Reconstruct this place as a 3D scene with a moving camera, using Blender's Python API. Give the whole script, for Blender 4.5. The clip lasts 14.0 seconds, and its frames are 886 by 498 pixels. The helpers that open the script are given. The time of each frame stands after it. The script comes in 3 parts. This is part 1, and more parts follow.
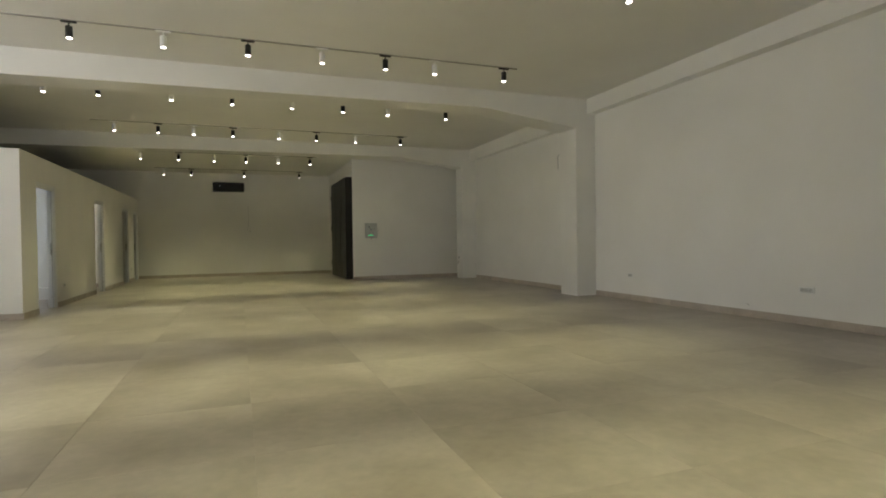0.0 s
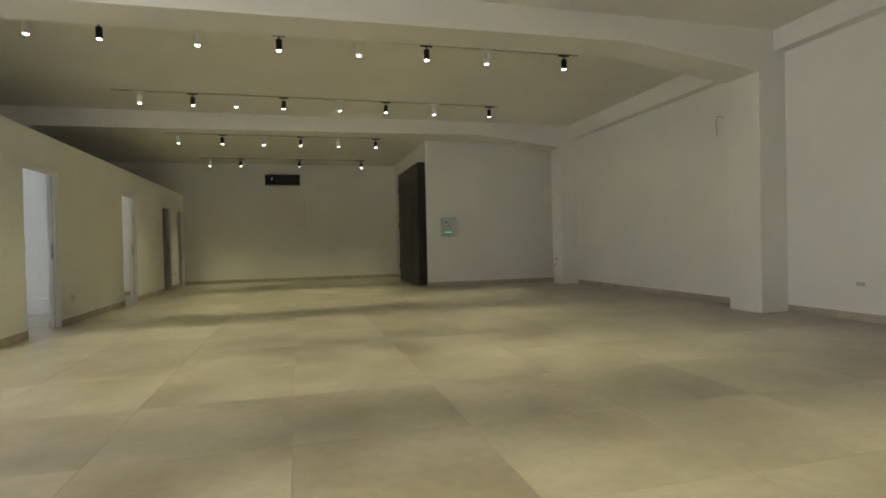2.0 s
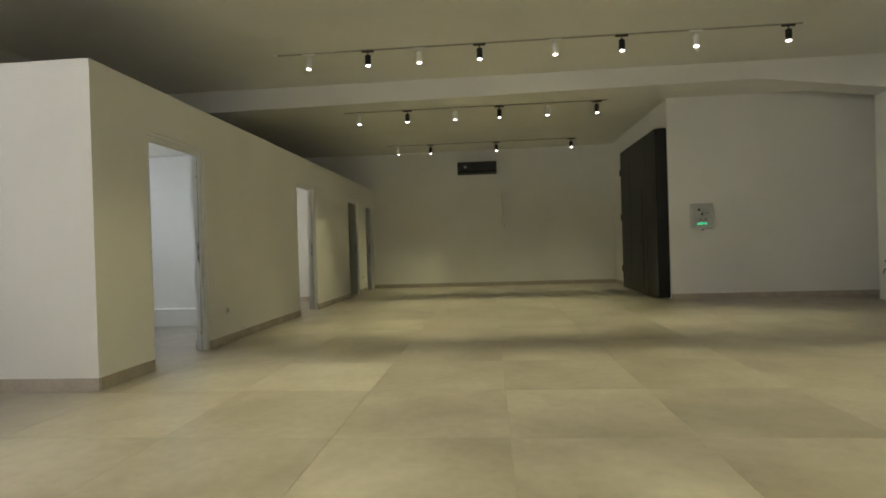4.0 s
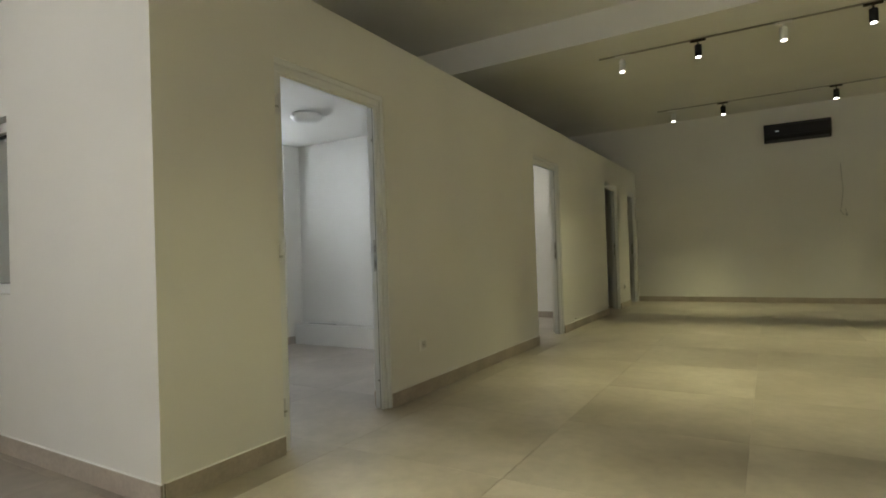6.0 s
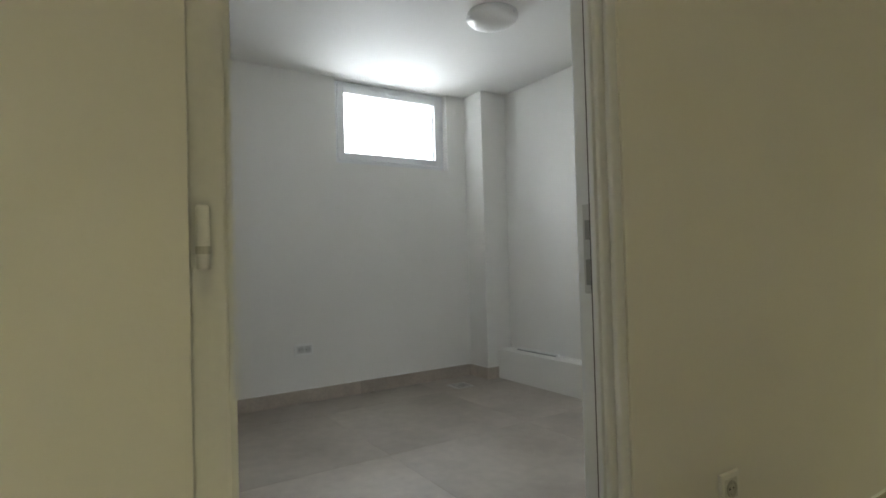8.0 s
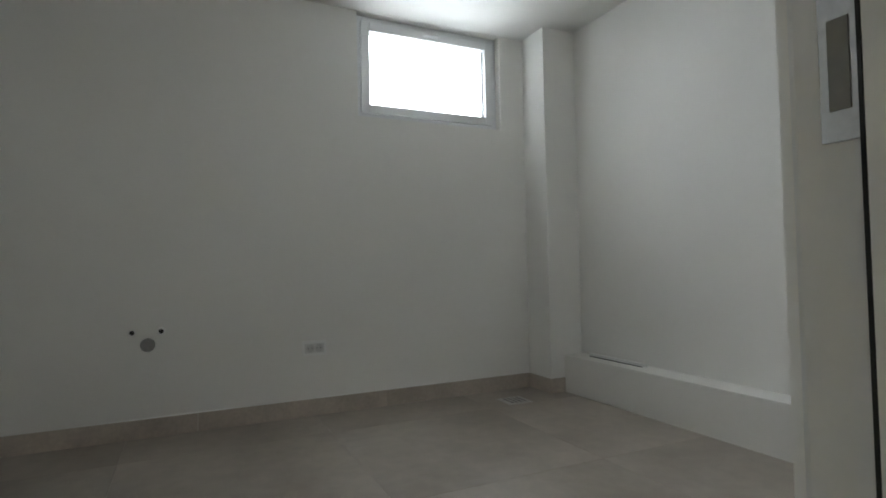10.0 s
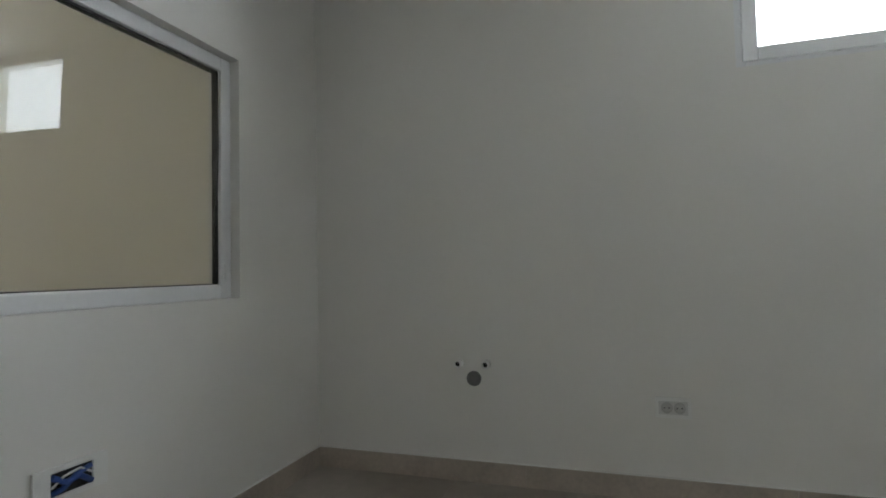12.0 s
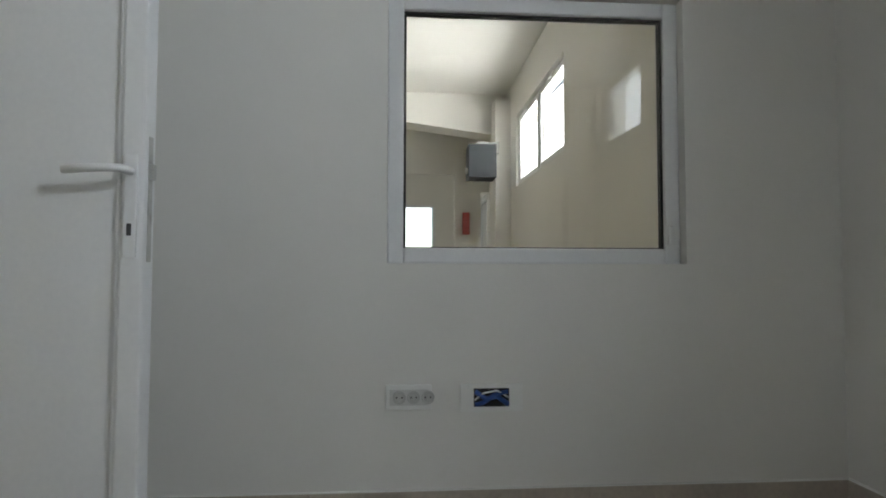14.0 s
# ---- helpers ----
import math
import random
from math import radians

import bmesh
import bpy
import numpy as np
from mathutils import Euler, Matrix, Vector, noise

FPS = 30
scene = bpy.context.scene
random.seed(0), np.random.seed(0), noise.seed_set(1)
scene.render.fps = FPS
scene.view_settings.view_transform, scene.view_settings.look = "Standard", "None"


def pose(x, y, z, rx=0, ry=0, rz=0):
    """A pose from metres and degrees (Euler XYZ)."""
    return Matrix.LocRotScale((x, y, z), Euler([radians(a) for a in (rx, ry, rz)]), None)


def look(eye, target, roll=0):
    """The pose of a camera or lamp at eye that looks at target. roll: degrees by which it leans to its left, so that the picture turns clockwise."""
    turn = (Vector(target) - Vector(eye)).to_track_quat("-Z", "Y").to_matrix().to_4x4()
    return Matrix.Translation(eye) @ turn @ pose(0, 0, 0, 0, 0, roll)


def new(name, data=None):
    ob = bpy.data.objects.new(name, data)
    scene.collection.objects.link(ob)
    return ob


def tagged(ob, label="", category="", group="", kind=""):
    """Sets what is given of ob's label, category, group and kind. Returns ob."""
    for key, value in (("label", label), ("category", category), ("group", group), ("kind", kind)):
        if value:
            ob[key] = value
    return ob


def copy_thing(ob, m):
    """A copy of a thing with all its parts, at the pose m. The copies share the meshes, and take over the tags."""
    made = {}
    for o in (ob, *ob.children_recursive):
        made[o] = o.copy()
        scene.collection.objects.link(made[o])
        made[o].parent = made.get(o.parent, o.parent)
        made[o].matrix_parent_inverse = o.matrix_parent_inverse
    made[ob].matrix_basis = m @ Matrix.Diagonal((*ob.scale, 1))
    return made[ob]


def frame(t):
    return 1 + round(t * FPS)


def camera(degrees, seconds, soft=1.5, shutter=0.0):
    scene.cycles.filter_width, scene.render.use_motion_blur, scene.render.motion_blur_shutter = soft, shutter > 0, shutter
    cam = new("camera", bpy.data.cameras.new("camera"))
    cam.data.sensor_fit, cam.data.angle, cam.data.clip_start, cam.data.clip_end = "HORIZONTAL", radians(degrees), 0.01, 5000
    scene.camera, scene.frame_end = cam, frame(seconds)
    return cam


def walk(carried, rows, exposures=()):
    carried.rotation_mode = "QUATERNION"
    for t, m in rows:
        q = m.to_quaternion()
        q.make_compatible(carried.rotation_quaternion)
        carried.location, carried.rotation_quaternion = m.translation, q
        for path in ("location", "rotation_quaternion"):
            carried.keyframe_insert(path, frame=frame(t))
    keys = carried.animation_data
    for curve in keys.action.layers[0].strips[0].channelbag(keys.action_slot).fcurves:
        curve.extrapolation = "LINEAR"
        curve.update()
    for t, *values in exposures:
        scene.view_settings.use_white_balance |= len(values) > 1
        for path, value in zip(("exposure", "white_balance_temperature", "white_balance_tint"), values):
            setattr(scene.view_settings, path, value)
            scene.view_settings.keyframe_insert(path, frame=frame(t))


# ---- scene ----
cam = camera(78.3, 14.0, soft=1.8)
PATH = [
    (0, (3.144, -10.111, 1.126), (3.844, -8.238, 1.096), -0.8),
    (0.5, (3.188, -9.39, 1.128), (4.018, -7.57, 1.092), -1.0),
    (1, (3.193, -8.684, 1.057), (4.025, -6.865, 1.029), -1.0),
    (1.5, (3.248, -7.842, 1.061), (3.972, -5.977, 1.033), -1.1),
    (2, (3.259, -7.071, 1.062), (3.77, -5.138, 1.04), -1.3),
    (2.5, (3.257, -6.247, 1.041), (3.619, -4.281, 1.026), -1.3),
    (5, (2.833, -2.695, 1.067), (2.234, -0.787, 1.068), -1.5),
    (5.5, (2.605, -2.013, 1.069), (1.796, -0.184, 1.073), -1.3),
    (6, (2.322, -1.409, 1.064), (1.296, 0.307, 1.089), -1.9),
    (6.5, (1.988, -0.809, 1.083), (0.751, 0.762, 1.108), -1.8),
    (7, (1.674, -0.29, 1.085), (0.277, 1.14, 1.121), -2.1),
    (7.5, (1.36, 0.221, 1.087), (-0.231, 1.432, 1.124), -1.3),
    (8, (0.898, 0.588, 1.066), (-0.785, 1.672, 1.103), -1.6),
    (8.5, (0.536, 0.8, 1.018), (-1.227, 1.744, 1.06), -1.0),
    (11, (-0.079, 1.442, 0.853), (-1.93, 2.193, 0.948), -1.7),
    (11.5, (-0.337, 1.558, 0.974), (-2.335, 1.631, 1.041), -1.3),
    (12, (-0.618, 1.75, 1.02), (-2.515, 1.123, 1.1), -1.2),
    (12.5, (-0.881, 1.893, 1.057), (-2.463, 0.673, 1.141), -0.9),
    (13, (-1.171, 1.995, 1.023), (-2.329, 0.368, 1.11), -0.4),
    (13.5, (-1.358, 2.108, 0.942), (-2.158, 0.277, 1.024), -0.4),
    (14, (-1.497, 2.187, 0.89), (-1.638, 0.194, 0.975), 0.1),
]
walk(cam, [(t, look(eye, target, roll)) for t, eye, target, roll in PATH],
     [(0, -0.18), (1.5, -0.1), (5.0, -0.12), (7.5, -0.15), (8.5, -0.25), (11.0, -0.55), (12.5, -0.32), (13.3, -0.34), (14.0, -0.45)])

# ---- world, sun and lights ----
def build_world():
    w = bpy.data.worlds.new("world")
    scene.world = w
    w.use_nodes = True
    nt = w.node_tree
    sky = nt.nodes.new("ShaderNodeTexSky")
    sky.sky_type = "NISHITA"
    sky.sun_disc = False
    sky.sun_elevation = radians(48)
    sky.sun_rotation = radians(75)
    bg = nt.nodes["Background"]
    bg.inputs["Strength"].default_value = 0.12
    nt.links.new(sky.outputs["Color"], bg.inputs["Color"])


build_world()
SUN = bpy.data.lights.new("sun", "SUN")
SUN.energy, SUN.angle, SUN.color = 4.0, radians(0.5), (1.0, 0.95, 0.88)
sun = new("sun", SUN)
sun.matrix_world = look((12, 3.2, 14), (0, 0, 0))

LAMP_WATTS = 148.0
LAMP_COLOR = (1.0, 0.98, 0.53)


def window_light(name, centre, target, w, h, watts, color=(0.86, 0.93, 1.0)):
    d = bpy.data.lights.new(name, "AREA")
    d.shape, d.size, d.size_y, d.energy, d.color = "RECTANGLE", w, h, watts, color
    ob = new(name, d)
    ob.matrix_world = look(centre, target)
    return ob


window_light("sky_light", (-3.85, 3.15, 2.4), (-1.6, 2.0, 1.5), 1.4, 1.2, 228)
window_light("sky_light", (-3.65, -5.5, 2.8), (0, -5.2, 2.5), 4.4, 1.3, 500, (1.0, 0.985, 0.955))
window_light("sky_light", (-3.6, 6.0, 2.2), (0, 6.0, 2.1), 1.5, 0.95, 80, (1.0, 0.97, 0.88))
window_light("sky_light", (-0.55, -13.2, 2.1), (-0.55, 0, 1.5), 3.4, 1.2, 40, (1.0, 0.98, 0.93))


# ---- materials ----
def material(name, base, rough=0.6, metal=0.0, vary=0.06, scale=1.6, fine=60.0, bump=0.02, second=None, grain=0.03, rand=0.0, spec=0.5):
    m = bpy.data.materials.new(name)
    m.use_nodes = True
    nt = m.node_tree
    b = nt.nodes["Principled BSDF"]
    b.inputs["Metallic"].default_value = metal
    b.inputs["Specular IOR Level"].default_value = spec
    co = nt.nodes.new("ShaderNodeTexCoord")
    vec = co.outputs["Object"]
    big = nt.nodes.new("ShaderNodeTexNoise")
    big.inputs["Scale"].default_value, big.inputs["Detail"].default_value = scale, 5
    small = nt.nodes.new("ShaderNodeTexNoise")
    small.inputs["Scale"].default_value, small.inputs["Detail"].default_value = fine, 3
    if rand:
        info = nt.nodes.new("ShaderNodeObjectInfo")
        mul = nt.nodes.new("ShaderNodeVectorMath")
        mul.operation = "MULTIPLY_ADD"
        nt.links.new(info.outputs["Random"], mul.inputs[0])
        mul.inputs[1].default_value = (37.0, 53.0, 19.0)
        nt.links.new(vec, mul.inputs[2])
        vec = mul.outputs[0]
    nt.links.new(vec, big.inputs["Vector"])
    nt.links.new(vec, small.inputs["Vector"])
    ramp = nt.nodes.new("ShaderNodeValToRGB")
    c2 = second or tuple(max(0, c * (1 - vary)) for c in base)
    c1 = tuple(min(1, c * (1 + vary * 0.5)) for c in base)
    ramp.color_ramp.elements[0].color, ramp.color_ramp.elements[0].position = (*c2, 1), 0.32
    ramp.color_ramp.elements[1].color, ramp.color_ramp.elements[1].position = (*c1, 1), 0.68
    nt.links.new(big.outputs["Fac"], ramp.inputs["Fac"])
    mix = nt.nodes.new("ShaderNodeMixRGB")
    mix.blend_type = "OVERLAY"
    mix.inputs["Fac"].default_value = grain * 6
    nt.links.new(ramp.outputs["Color"], mix.inputs["Color1"])
    nt.links.new(small.outputs["Fac"], mix.inputs["Color2"])
    out = mix.outputs["Color"]
    if rand:
        hsv = nt.nodes.new("ShaderNodeHueSaturation")
        mr = nt.nodes.new("ShaderNodeMapRange")
        mr.inputs["To Min"].default_value, mr.inputs["To Max"].default_value = 1 - rand, 1 + rand
        nt.links.new(info.outputs["Random"], mr.inputs["Value"])
        nt.links.new(mr.outputs["Result"], hsv.inputs["Value"])
        nt.links.new(out, hsv.inputs["Color"])
        out = hsv.outputs["Color"]
    nt.links.new(out, b.inputs["Base Color"])
    rr = nt.nodes.new("ShaderNodeMapRange")
    rr.inputs["To Min"].default_value, rr.inputs["To Max"].default_value = max(0.02, rough - 0.07), min(1, rough + 0.07)
    nt.links.new(big.outputs["Fac"], rr.inputs["Value"])
    nt.links.new(rr.outputs["Result"], b.inputs["Roughness"])
    if bump:
        bp = nt.nodes.new("ShaderNodeBump")
        bp.inputs["Strength"].default_value, bp.inputs["Distance"].default_value = 0.25, bump
        nt.links.new(small.outputs["Fac"], bp.inputs["Height"])
        nt.links.new(bp.outputs["Normal"], b.inputs["Normal"])
    return m


def glow(name, color, strength):
    m = bpy.data.materials.new(name)
    m.use_nodes = True
    b = m.node_tree.nodes["Principled BSDF"]
    b.inputs["Base Color"].default_value = (*color, 1)
    b.inputs["Emission Color"].default_value = (*color, 1)
    b.inputs["Emission Strength"].default_value = strength
    return m


def glass(name, tint=(0.97, 0.99, 0.98)):
    m = bpy.data.materials.new(name)
    m.use_nodes = True
    b = m.node_tree.nodes["Principled BSDF"]
    b.inputs["Base Color"].default_value = (*tint, 1)
    b.inputs["Roughness"].default_value = 0.0
    b.inputs["IOR"].default_value = 1.5
    b.inputs["Transmission Weight"].default_value = 1.0
    return m


PLASTER = material("wall_plaster", (0.83, 0.82, 0.785), 0.75, vary=0.05, scale=0.7, fine=70, bump=0.0015, grain=0.008)
CEIL = material("ceiling_plaster", (0.82, 0.81, 0.775), 0.8, vary=0.05, scale=0.7, fine=60, bump=0.0015, grain=0.008)
TILE = material("porcelain_tile", (0.435, 0.392, 0.34), 0.31, vary=0.06, scale=1.2, fine=14, bump=0.0008, second=(0.275, 0.235, 0.193), grain=0.028, rand=0.06)
GROUT = material("grout", (0.33, 0.30, 0.26), 0.85)
SKIRT = material("skirting_tile", (0.50, 0.435, 0.37), 0.45, vary=0.16, scale=4, fine=50, bump=0.002, rand=0.06)
PVC = material("white_pvc", (0.80, 0.81, 0.82), 0.32, vary=0.02, scale=3, bump=0.0)
WHITE = material("white_plastic", (0.84, 0.84, 0.82), 0.38, vary=0.02, scale=5, bump=0.0)
BLACK = material("black_metal", (0.02, 0.02, 0.021), 0.42, metal=0.3, vary=0.2, scale=4, bump=0.0)
STEEL = material("black_steel_sheet", (0.022, 0.021, 0.02), 0.45, metal=0.4, vary=0.35, scale=1.5, fine=20, bump=0.003)
CHROME = material("brushed_steel", (0.55, 0.55, 0.54), 0.3, metal=1.0, vary=0.1, scale=12, fine=150, bump=0.001)
GREY = material("grey_enamel", (0.48, 0.49, 0.48), 0.45, vary=0.06, scale=4, bump=0.001)
DARKGREY = material("dark_grey_plastic", (0.06, 0.06, 0.062), 0.5, vary=0.1, scale=6, bump=0.0)
# Black for gaskets, and for shade painted into recess, pipe bores and ledge gap.
RUBBER_AND_SHADE = material("gasket_and_shade_black", (0.012, 0.012, 0.012), 0.6, bump=0.0)
BLUE = material("blue_cable", (0.03, 0.08, 0.30), 0.45, bump=0.0)
RED = material("red_enamel", (0.45, 0.03, 0.02), 0.35, bump=0.0)
HOLE = material("pipe_grey", (0.26, 0.26, 0.255), 0.7, bump=0.0)
OPAL = material("opal_shade", (0.82, 0.81, 0.78), 0.3, vary=0.02, bump=0.0)
RENDERW = material("house_render", (0.80, 0.79, 0.76), 0.85, vary=0.06, scale=0.8, fine=30, bump=0.004)
ROOF = material("clay_tiles", (0.42, 0.14, 0.08), 0.8, vary=0.3, scale=3, fine=12, bump=0.02)
EARTH = material("paving", (0.30, 0.29, 0.27), 0.9, vary=0.2, scale=0.5, fine=8)
INSERT = material("insert_plastic", (0.68, 0.68, 0.66), 0.4, vary=0.02, scale=5, bump=0.0)
# Grey outlet plastic, its tone also holding the shade in the socket wells.
OUTLET = material("outlet_plastic", (0.54, 0.54, 0.52), 0.45, vary=0.02, scale=5, bump=0.0)
# White track greyed so its colour carries the thin shadow line on the ceiling.
RAIL = material("shaded_track", (0.36, 0.35, 0.33), 0.5, vary=0.03, scale=5, bump=0.0)
SLATE = material("slate_enamel", (0.014, 0.017, 0.02), 0.75, vary=0.06, scale=4, bump=0.001, spec=0.25)
GLASS = glass("window_glass")
BULB = glow("lamp_lens", (1.0, 0.95, 0.84), 14.0)
LED = glow("green_led", (0.05, 1.0, 0.45), 1.6)


# ---- mesh helpers ----
def add_box(bm, x0, y0, z0, x1, y1, z1, bevel=0.0):
    vs = [bm.verts.new(p) for p in ((x0, y0, z0), (x1, y0, z0), (x1, y1, z0), (x0, y1, z0), (x0, y0, z1), (x1, y0, z1), (x1, y1, z1), (x0, y1, z1))]
    fs = [bm.faces.new([vs[i] for i in q]) for q in ((3, 2, 1, 0), (4, 5, 6, 7), (0, 1, 5, 4), (1, 2, 6, 5), (2, 3, 7, 6), (3, 0, 4, 7))]
    if bevel:
        es = list({e for f in fs for e in f.edges})
        bmesh.ops.bevel(bm, geom=es, offset=bevel, segments=2, affect="EDGES", profile=0.6)
    return bm


def boxes(*specs, bevel=0.0):
    bm = bmesh.new()
    for s in specs:
        add_box(bm, *s, bevel=bevel)
    return bm


def add_lathe(bm, profile, n=24, m=None):
    """A turned solid round z from (radius, height) pairs."""
    m = m or Matrix.Identity(4)
    rings = []
    for r, z in profile:
        if r < 1e-6:
            rings.append([bm.verts.new(m @ Vector((0, 0, z)))])
        else:
            rings.append([bm.verts.new(m @ Vector((r * math.cos(2 * math.pi * i / n), r * math.sin(2 * math.pi * i / n), z))) for i in range(n)])
    for a, b in zip(rings, rings[1:]):
        for i in range(n):
            j = (i + 1) % n
            if len(a) == 1 and len(b) == 1:
                continue
            if len(a) == 1:
                bm.faces.new((a[0], b[j], b[i]))
            elif len(b) == 1:
                bm.faces.new((a[i], a[j], b[0]))
            else:
                bm.faces.new((a[i], a[j], b[j], b[i]))
    return bm


def lathe(profile, n=24, m=None):
    return add_lathe(bmesh.new(), profile, n, m)


def prism(points, y0, y1):
    """A solid from an outline in x and z, pulled along y."""
    bm = bmesh.new()
    a = [bm.verts.new((x, y0, z)) for x, z in points]
    b = [bm.verts.new((x, y1, z)) for x, z in points]
    n = len(points)
    bm.faces.new(a)
    bm.faces.new(b[::-1])
    for i in range(n):
        bm.faces.new((a[i], b[i], b[(i + 1) % n], a[(i + 1) % n]))
    return bm


def tube(points, radius, n=8):
    """A bent round bar along points."""
    bm = bmesh.new()
    pts = [Vector(p) for p in points]
    rings = []
    for i, p in enumerate(pts):
        d = (pts[min(i + 1, len(pts) - 1)] - pts[max(i - 1, 0)]).normalized()
        q = d.to_track_quat("Z", "Y")
        rings.append([bm.verts.new(p + q @ Vector((radius * math.cos(2 * math.pi * k / n), radius * math.sin(2 * math.pi * k / n), 0))) for k in range(n)])
    for a, b in zip(rings, rings[1:]):
        for k in range(n):
            bm.faces.new((a[k], a[(k + 1) % n], b[(k + 1) % n], b[k]))
    bm.faces.new(rings[0][::-1])
    bm.faces.new(rings[-1])
    return bm


def mesh_of(name, bm, mat, smooth=False):
    bmesh.ops.recalc_face_normals(bm, faces=bm.faces)
    me = bpy.data.meshes.new(name)
    bm.to_mesh(me)
    bm.free()
    me.materials.append(mat)
    if smooth:
        for p in me.polygons:
            p.use_smooth = len(p.vertices) <= 4
    return me


def part(name, bm, mat, parent=None, label="", smooth=False):
    ob = new(name, mesh_of(name, bm, mat, smooth))
    if parent:
        ob.parent = parent
    if label:
        tagged(ob, label)
    return ob


def thing(name, label, category, group="", at=None):
    ob = new(name)
    tagged(ob, label, category, group)
    if at is not None:
        ob.matrix_world = at
    return ob


def structure(name, bm, mat, label):
    return tagged(part(name, bm, mat), label, "structure", kind="structure")


# ---- large structure: one hall, rooms along its side ----
XL, XR, YB, YF = -3.2, 9.83, -13.0, 10.3
CF, CM, CB = 3.89, 3.83, 3.575
B1, B2 = (-0.98, -0.4), (4.9, 5.35)
ROOM_H, TOP = 2.55, 2.635
PT = 0.15
DOORS = [(0.71, 1.71), (4.58, 5.5), (7.8, 8.67), (9.5, 10.15)]
DOOR_H = 2.21

floor = structure("floor", boxes((XL - 0.3, YB - 0.3, -0.2, XR + 0.3, YF + 0.3, -0.012)), GROUT, "beige large-format porcelain tile floor with narrow joints")


def wall_x(y0, y1, z1, thick, side, holes):
    """Boxes of a wall in the plane x=side that grows towards thick, with holes (ya, yb, za, zb)."""
    xa, xb = sorted((side, side + thick))
    out, at = [], y0
    for ya, yb, za, zb in sorted(holes):
        out.append((xa, at, -0.01, xb, ya, z1))
        if za > 0:
            out.append((xa, ya, -0.01, xb, yb, za))
        if zb < z1:
            out.append((xa, ya, zb, xb, yb, z1))
        at = yb
    out.append((xa, at, -0.01, xb, y1, z1))
    return boxes(*out)


def wall_y(x0, x1, z1, thick, side, holes):
    ya, yb = sorted((side, side + thick))
    out, at = [], x0
    for xa, xb, za, zb in sorted(holes):
        out.append((at, ya, -0.01, xa, yb, z1))
        if za > 0:
            out.append((xa, ya, -0.01, xb, yb, za))
        if zb < z1:
            out.append((xa, ya, zb, xb, yb, z1))
        at = xb
    out.append((at, ya, -0.01, x1, yb, z1))
    return boxes(*out)


WIN1 = (2.235, 3.3, 1.863, 2.548)
WIN2 = (5.45, 6.55, 1.875, 2.515)
WIN3 = (-6.0, -3.5, 2.2, 3.29)
WIN4 = (-10.6, -9.0, 0.9, 2.55)
IWIN = (-2.573, -1.432, 0.922, 1.958)
FRONT = (-2.36, 1.3, 1.5, 2.78)
structure("wall_west", wall_x(YB, YF, 4.0, -0.25, XL, [WIN1, WIN2, WIN3, WIN4]), PLASTER, "white plastered outer wall with high windows")
structure("wall_east", boxes((XR, YB, -0.01, XR + 0.25, YF, 4.0)), PLASTER, "long white plastered side wall")
structure("wall_north", boxes((XL, YF, -0.01, XR, YF + 0.25, 4.0)), PLASTER, "white plastered end wall")
structure("wall_south", wall_y(XL, XR, 4.0, -0.25, YB, [FRONT]), PLASTER, "white plastered front wall with a wide window")
structure("partition_wall", wall_x(0.0, YF, TOP, -PT, 0.0, [(a, b, 0, DOOR_H) for a, b in DOORS]), PLASTER, "low white partition wall with four doorways")
structure("partition_end_wall", wall_y(XL, -PT, TOP, 0.18, 0.0, [IWIN]), PLASTER, "white end wall of the small rooms with an inner window")
for k, y in enumerate((3.77, 7.1, 9.1)):
    structure("room_wall_%d" % (k + 1), boxes((XL, y, -0.01, -PT, y + 0.12, ROOM_H)), PLASTER, "white dividing wall between small rooms")
structure("room_ceiling", boxes((XL, 0.18, ROOM_H, -PT, YF, TOP - 0.004)), CEIL, "flat white ceiling of the small rooms")
structure("room_column", boxes((XL, 3.5, -0.01, -2.94, 3.77, ROOM_H)), PLASTER, "white plastered column in the room corner")
structure("room_ledge", boxes((-2.94, 3.61, -0.01, -PT, 3.77, 0.255), bevel=0.006), PLASTER, "low white plastered ledge along the wall")

structure("ceiling_front", boxes((XL, YB, CF, XR, B1[0], CF + 0.2)), CEIL, "white plastered ceiling")
structure("ceiling_middle", boxes((XL, B1[1], CM, XR, B2[0], CM + 0.2)), CEIL, "white plastered ceiling")
structure("ceiling_back", boxes((XL, B2[1], CB, XR, YF, CB + 0.2)), CEIL, "white plastered ceiling")


def haunched_beam(name, y0, y1, low, end, top):
    pts = [(XL, top), (XL, low - 0.03), (7.3, low + 0.06), (7.55, low + 0.045), (7.8, low + 0.01), (9.38, end), (XR, end - 0.02), (XR, top)]
    structure(name, prism(pts, y0, y1), PLASTER, "white plastered ceiling beam with a haunched end")


haunched_beam("beam_1", B1[0], B1[1], 3.51, 3.31, 4.08)
haunched_beam("beam_2", B2[0], B2[1], 3.485, 3.30, 3.98)
structure("beam_3", prism([(XL, CF), (XL, 3.2), (-2.95, 3.2), (-1.6, 3.38), (-0.9, 3.42), (-0.9, CF)], -7.25, -6.8), PLASTER, "white plastered cross beam with a haunched end")
structure("pilaster_1", boxes((9.38, B1[0] + 0.004, -0.01, XR, B1[1] - 0.004, 3.34)), PLASTER, "white plastered wall pilaster")
structure("pilaster_2", boxes((9.38, B2[0] + 0.004, -0.01, XR, B2[1] - 0.004, 3.33)), PLASTER, "white plastered wall pilaster")
structure("pilaster_3", boxes((XL, -6.9, -0.01, -2.95, -6.42, 3.7)), PLASTER, "white plastered wall pilaster")
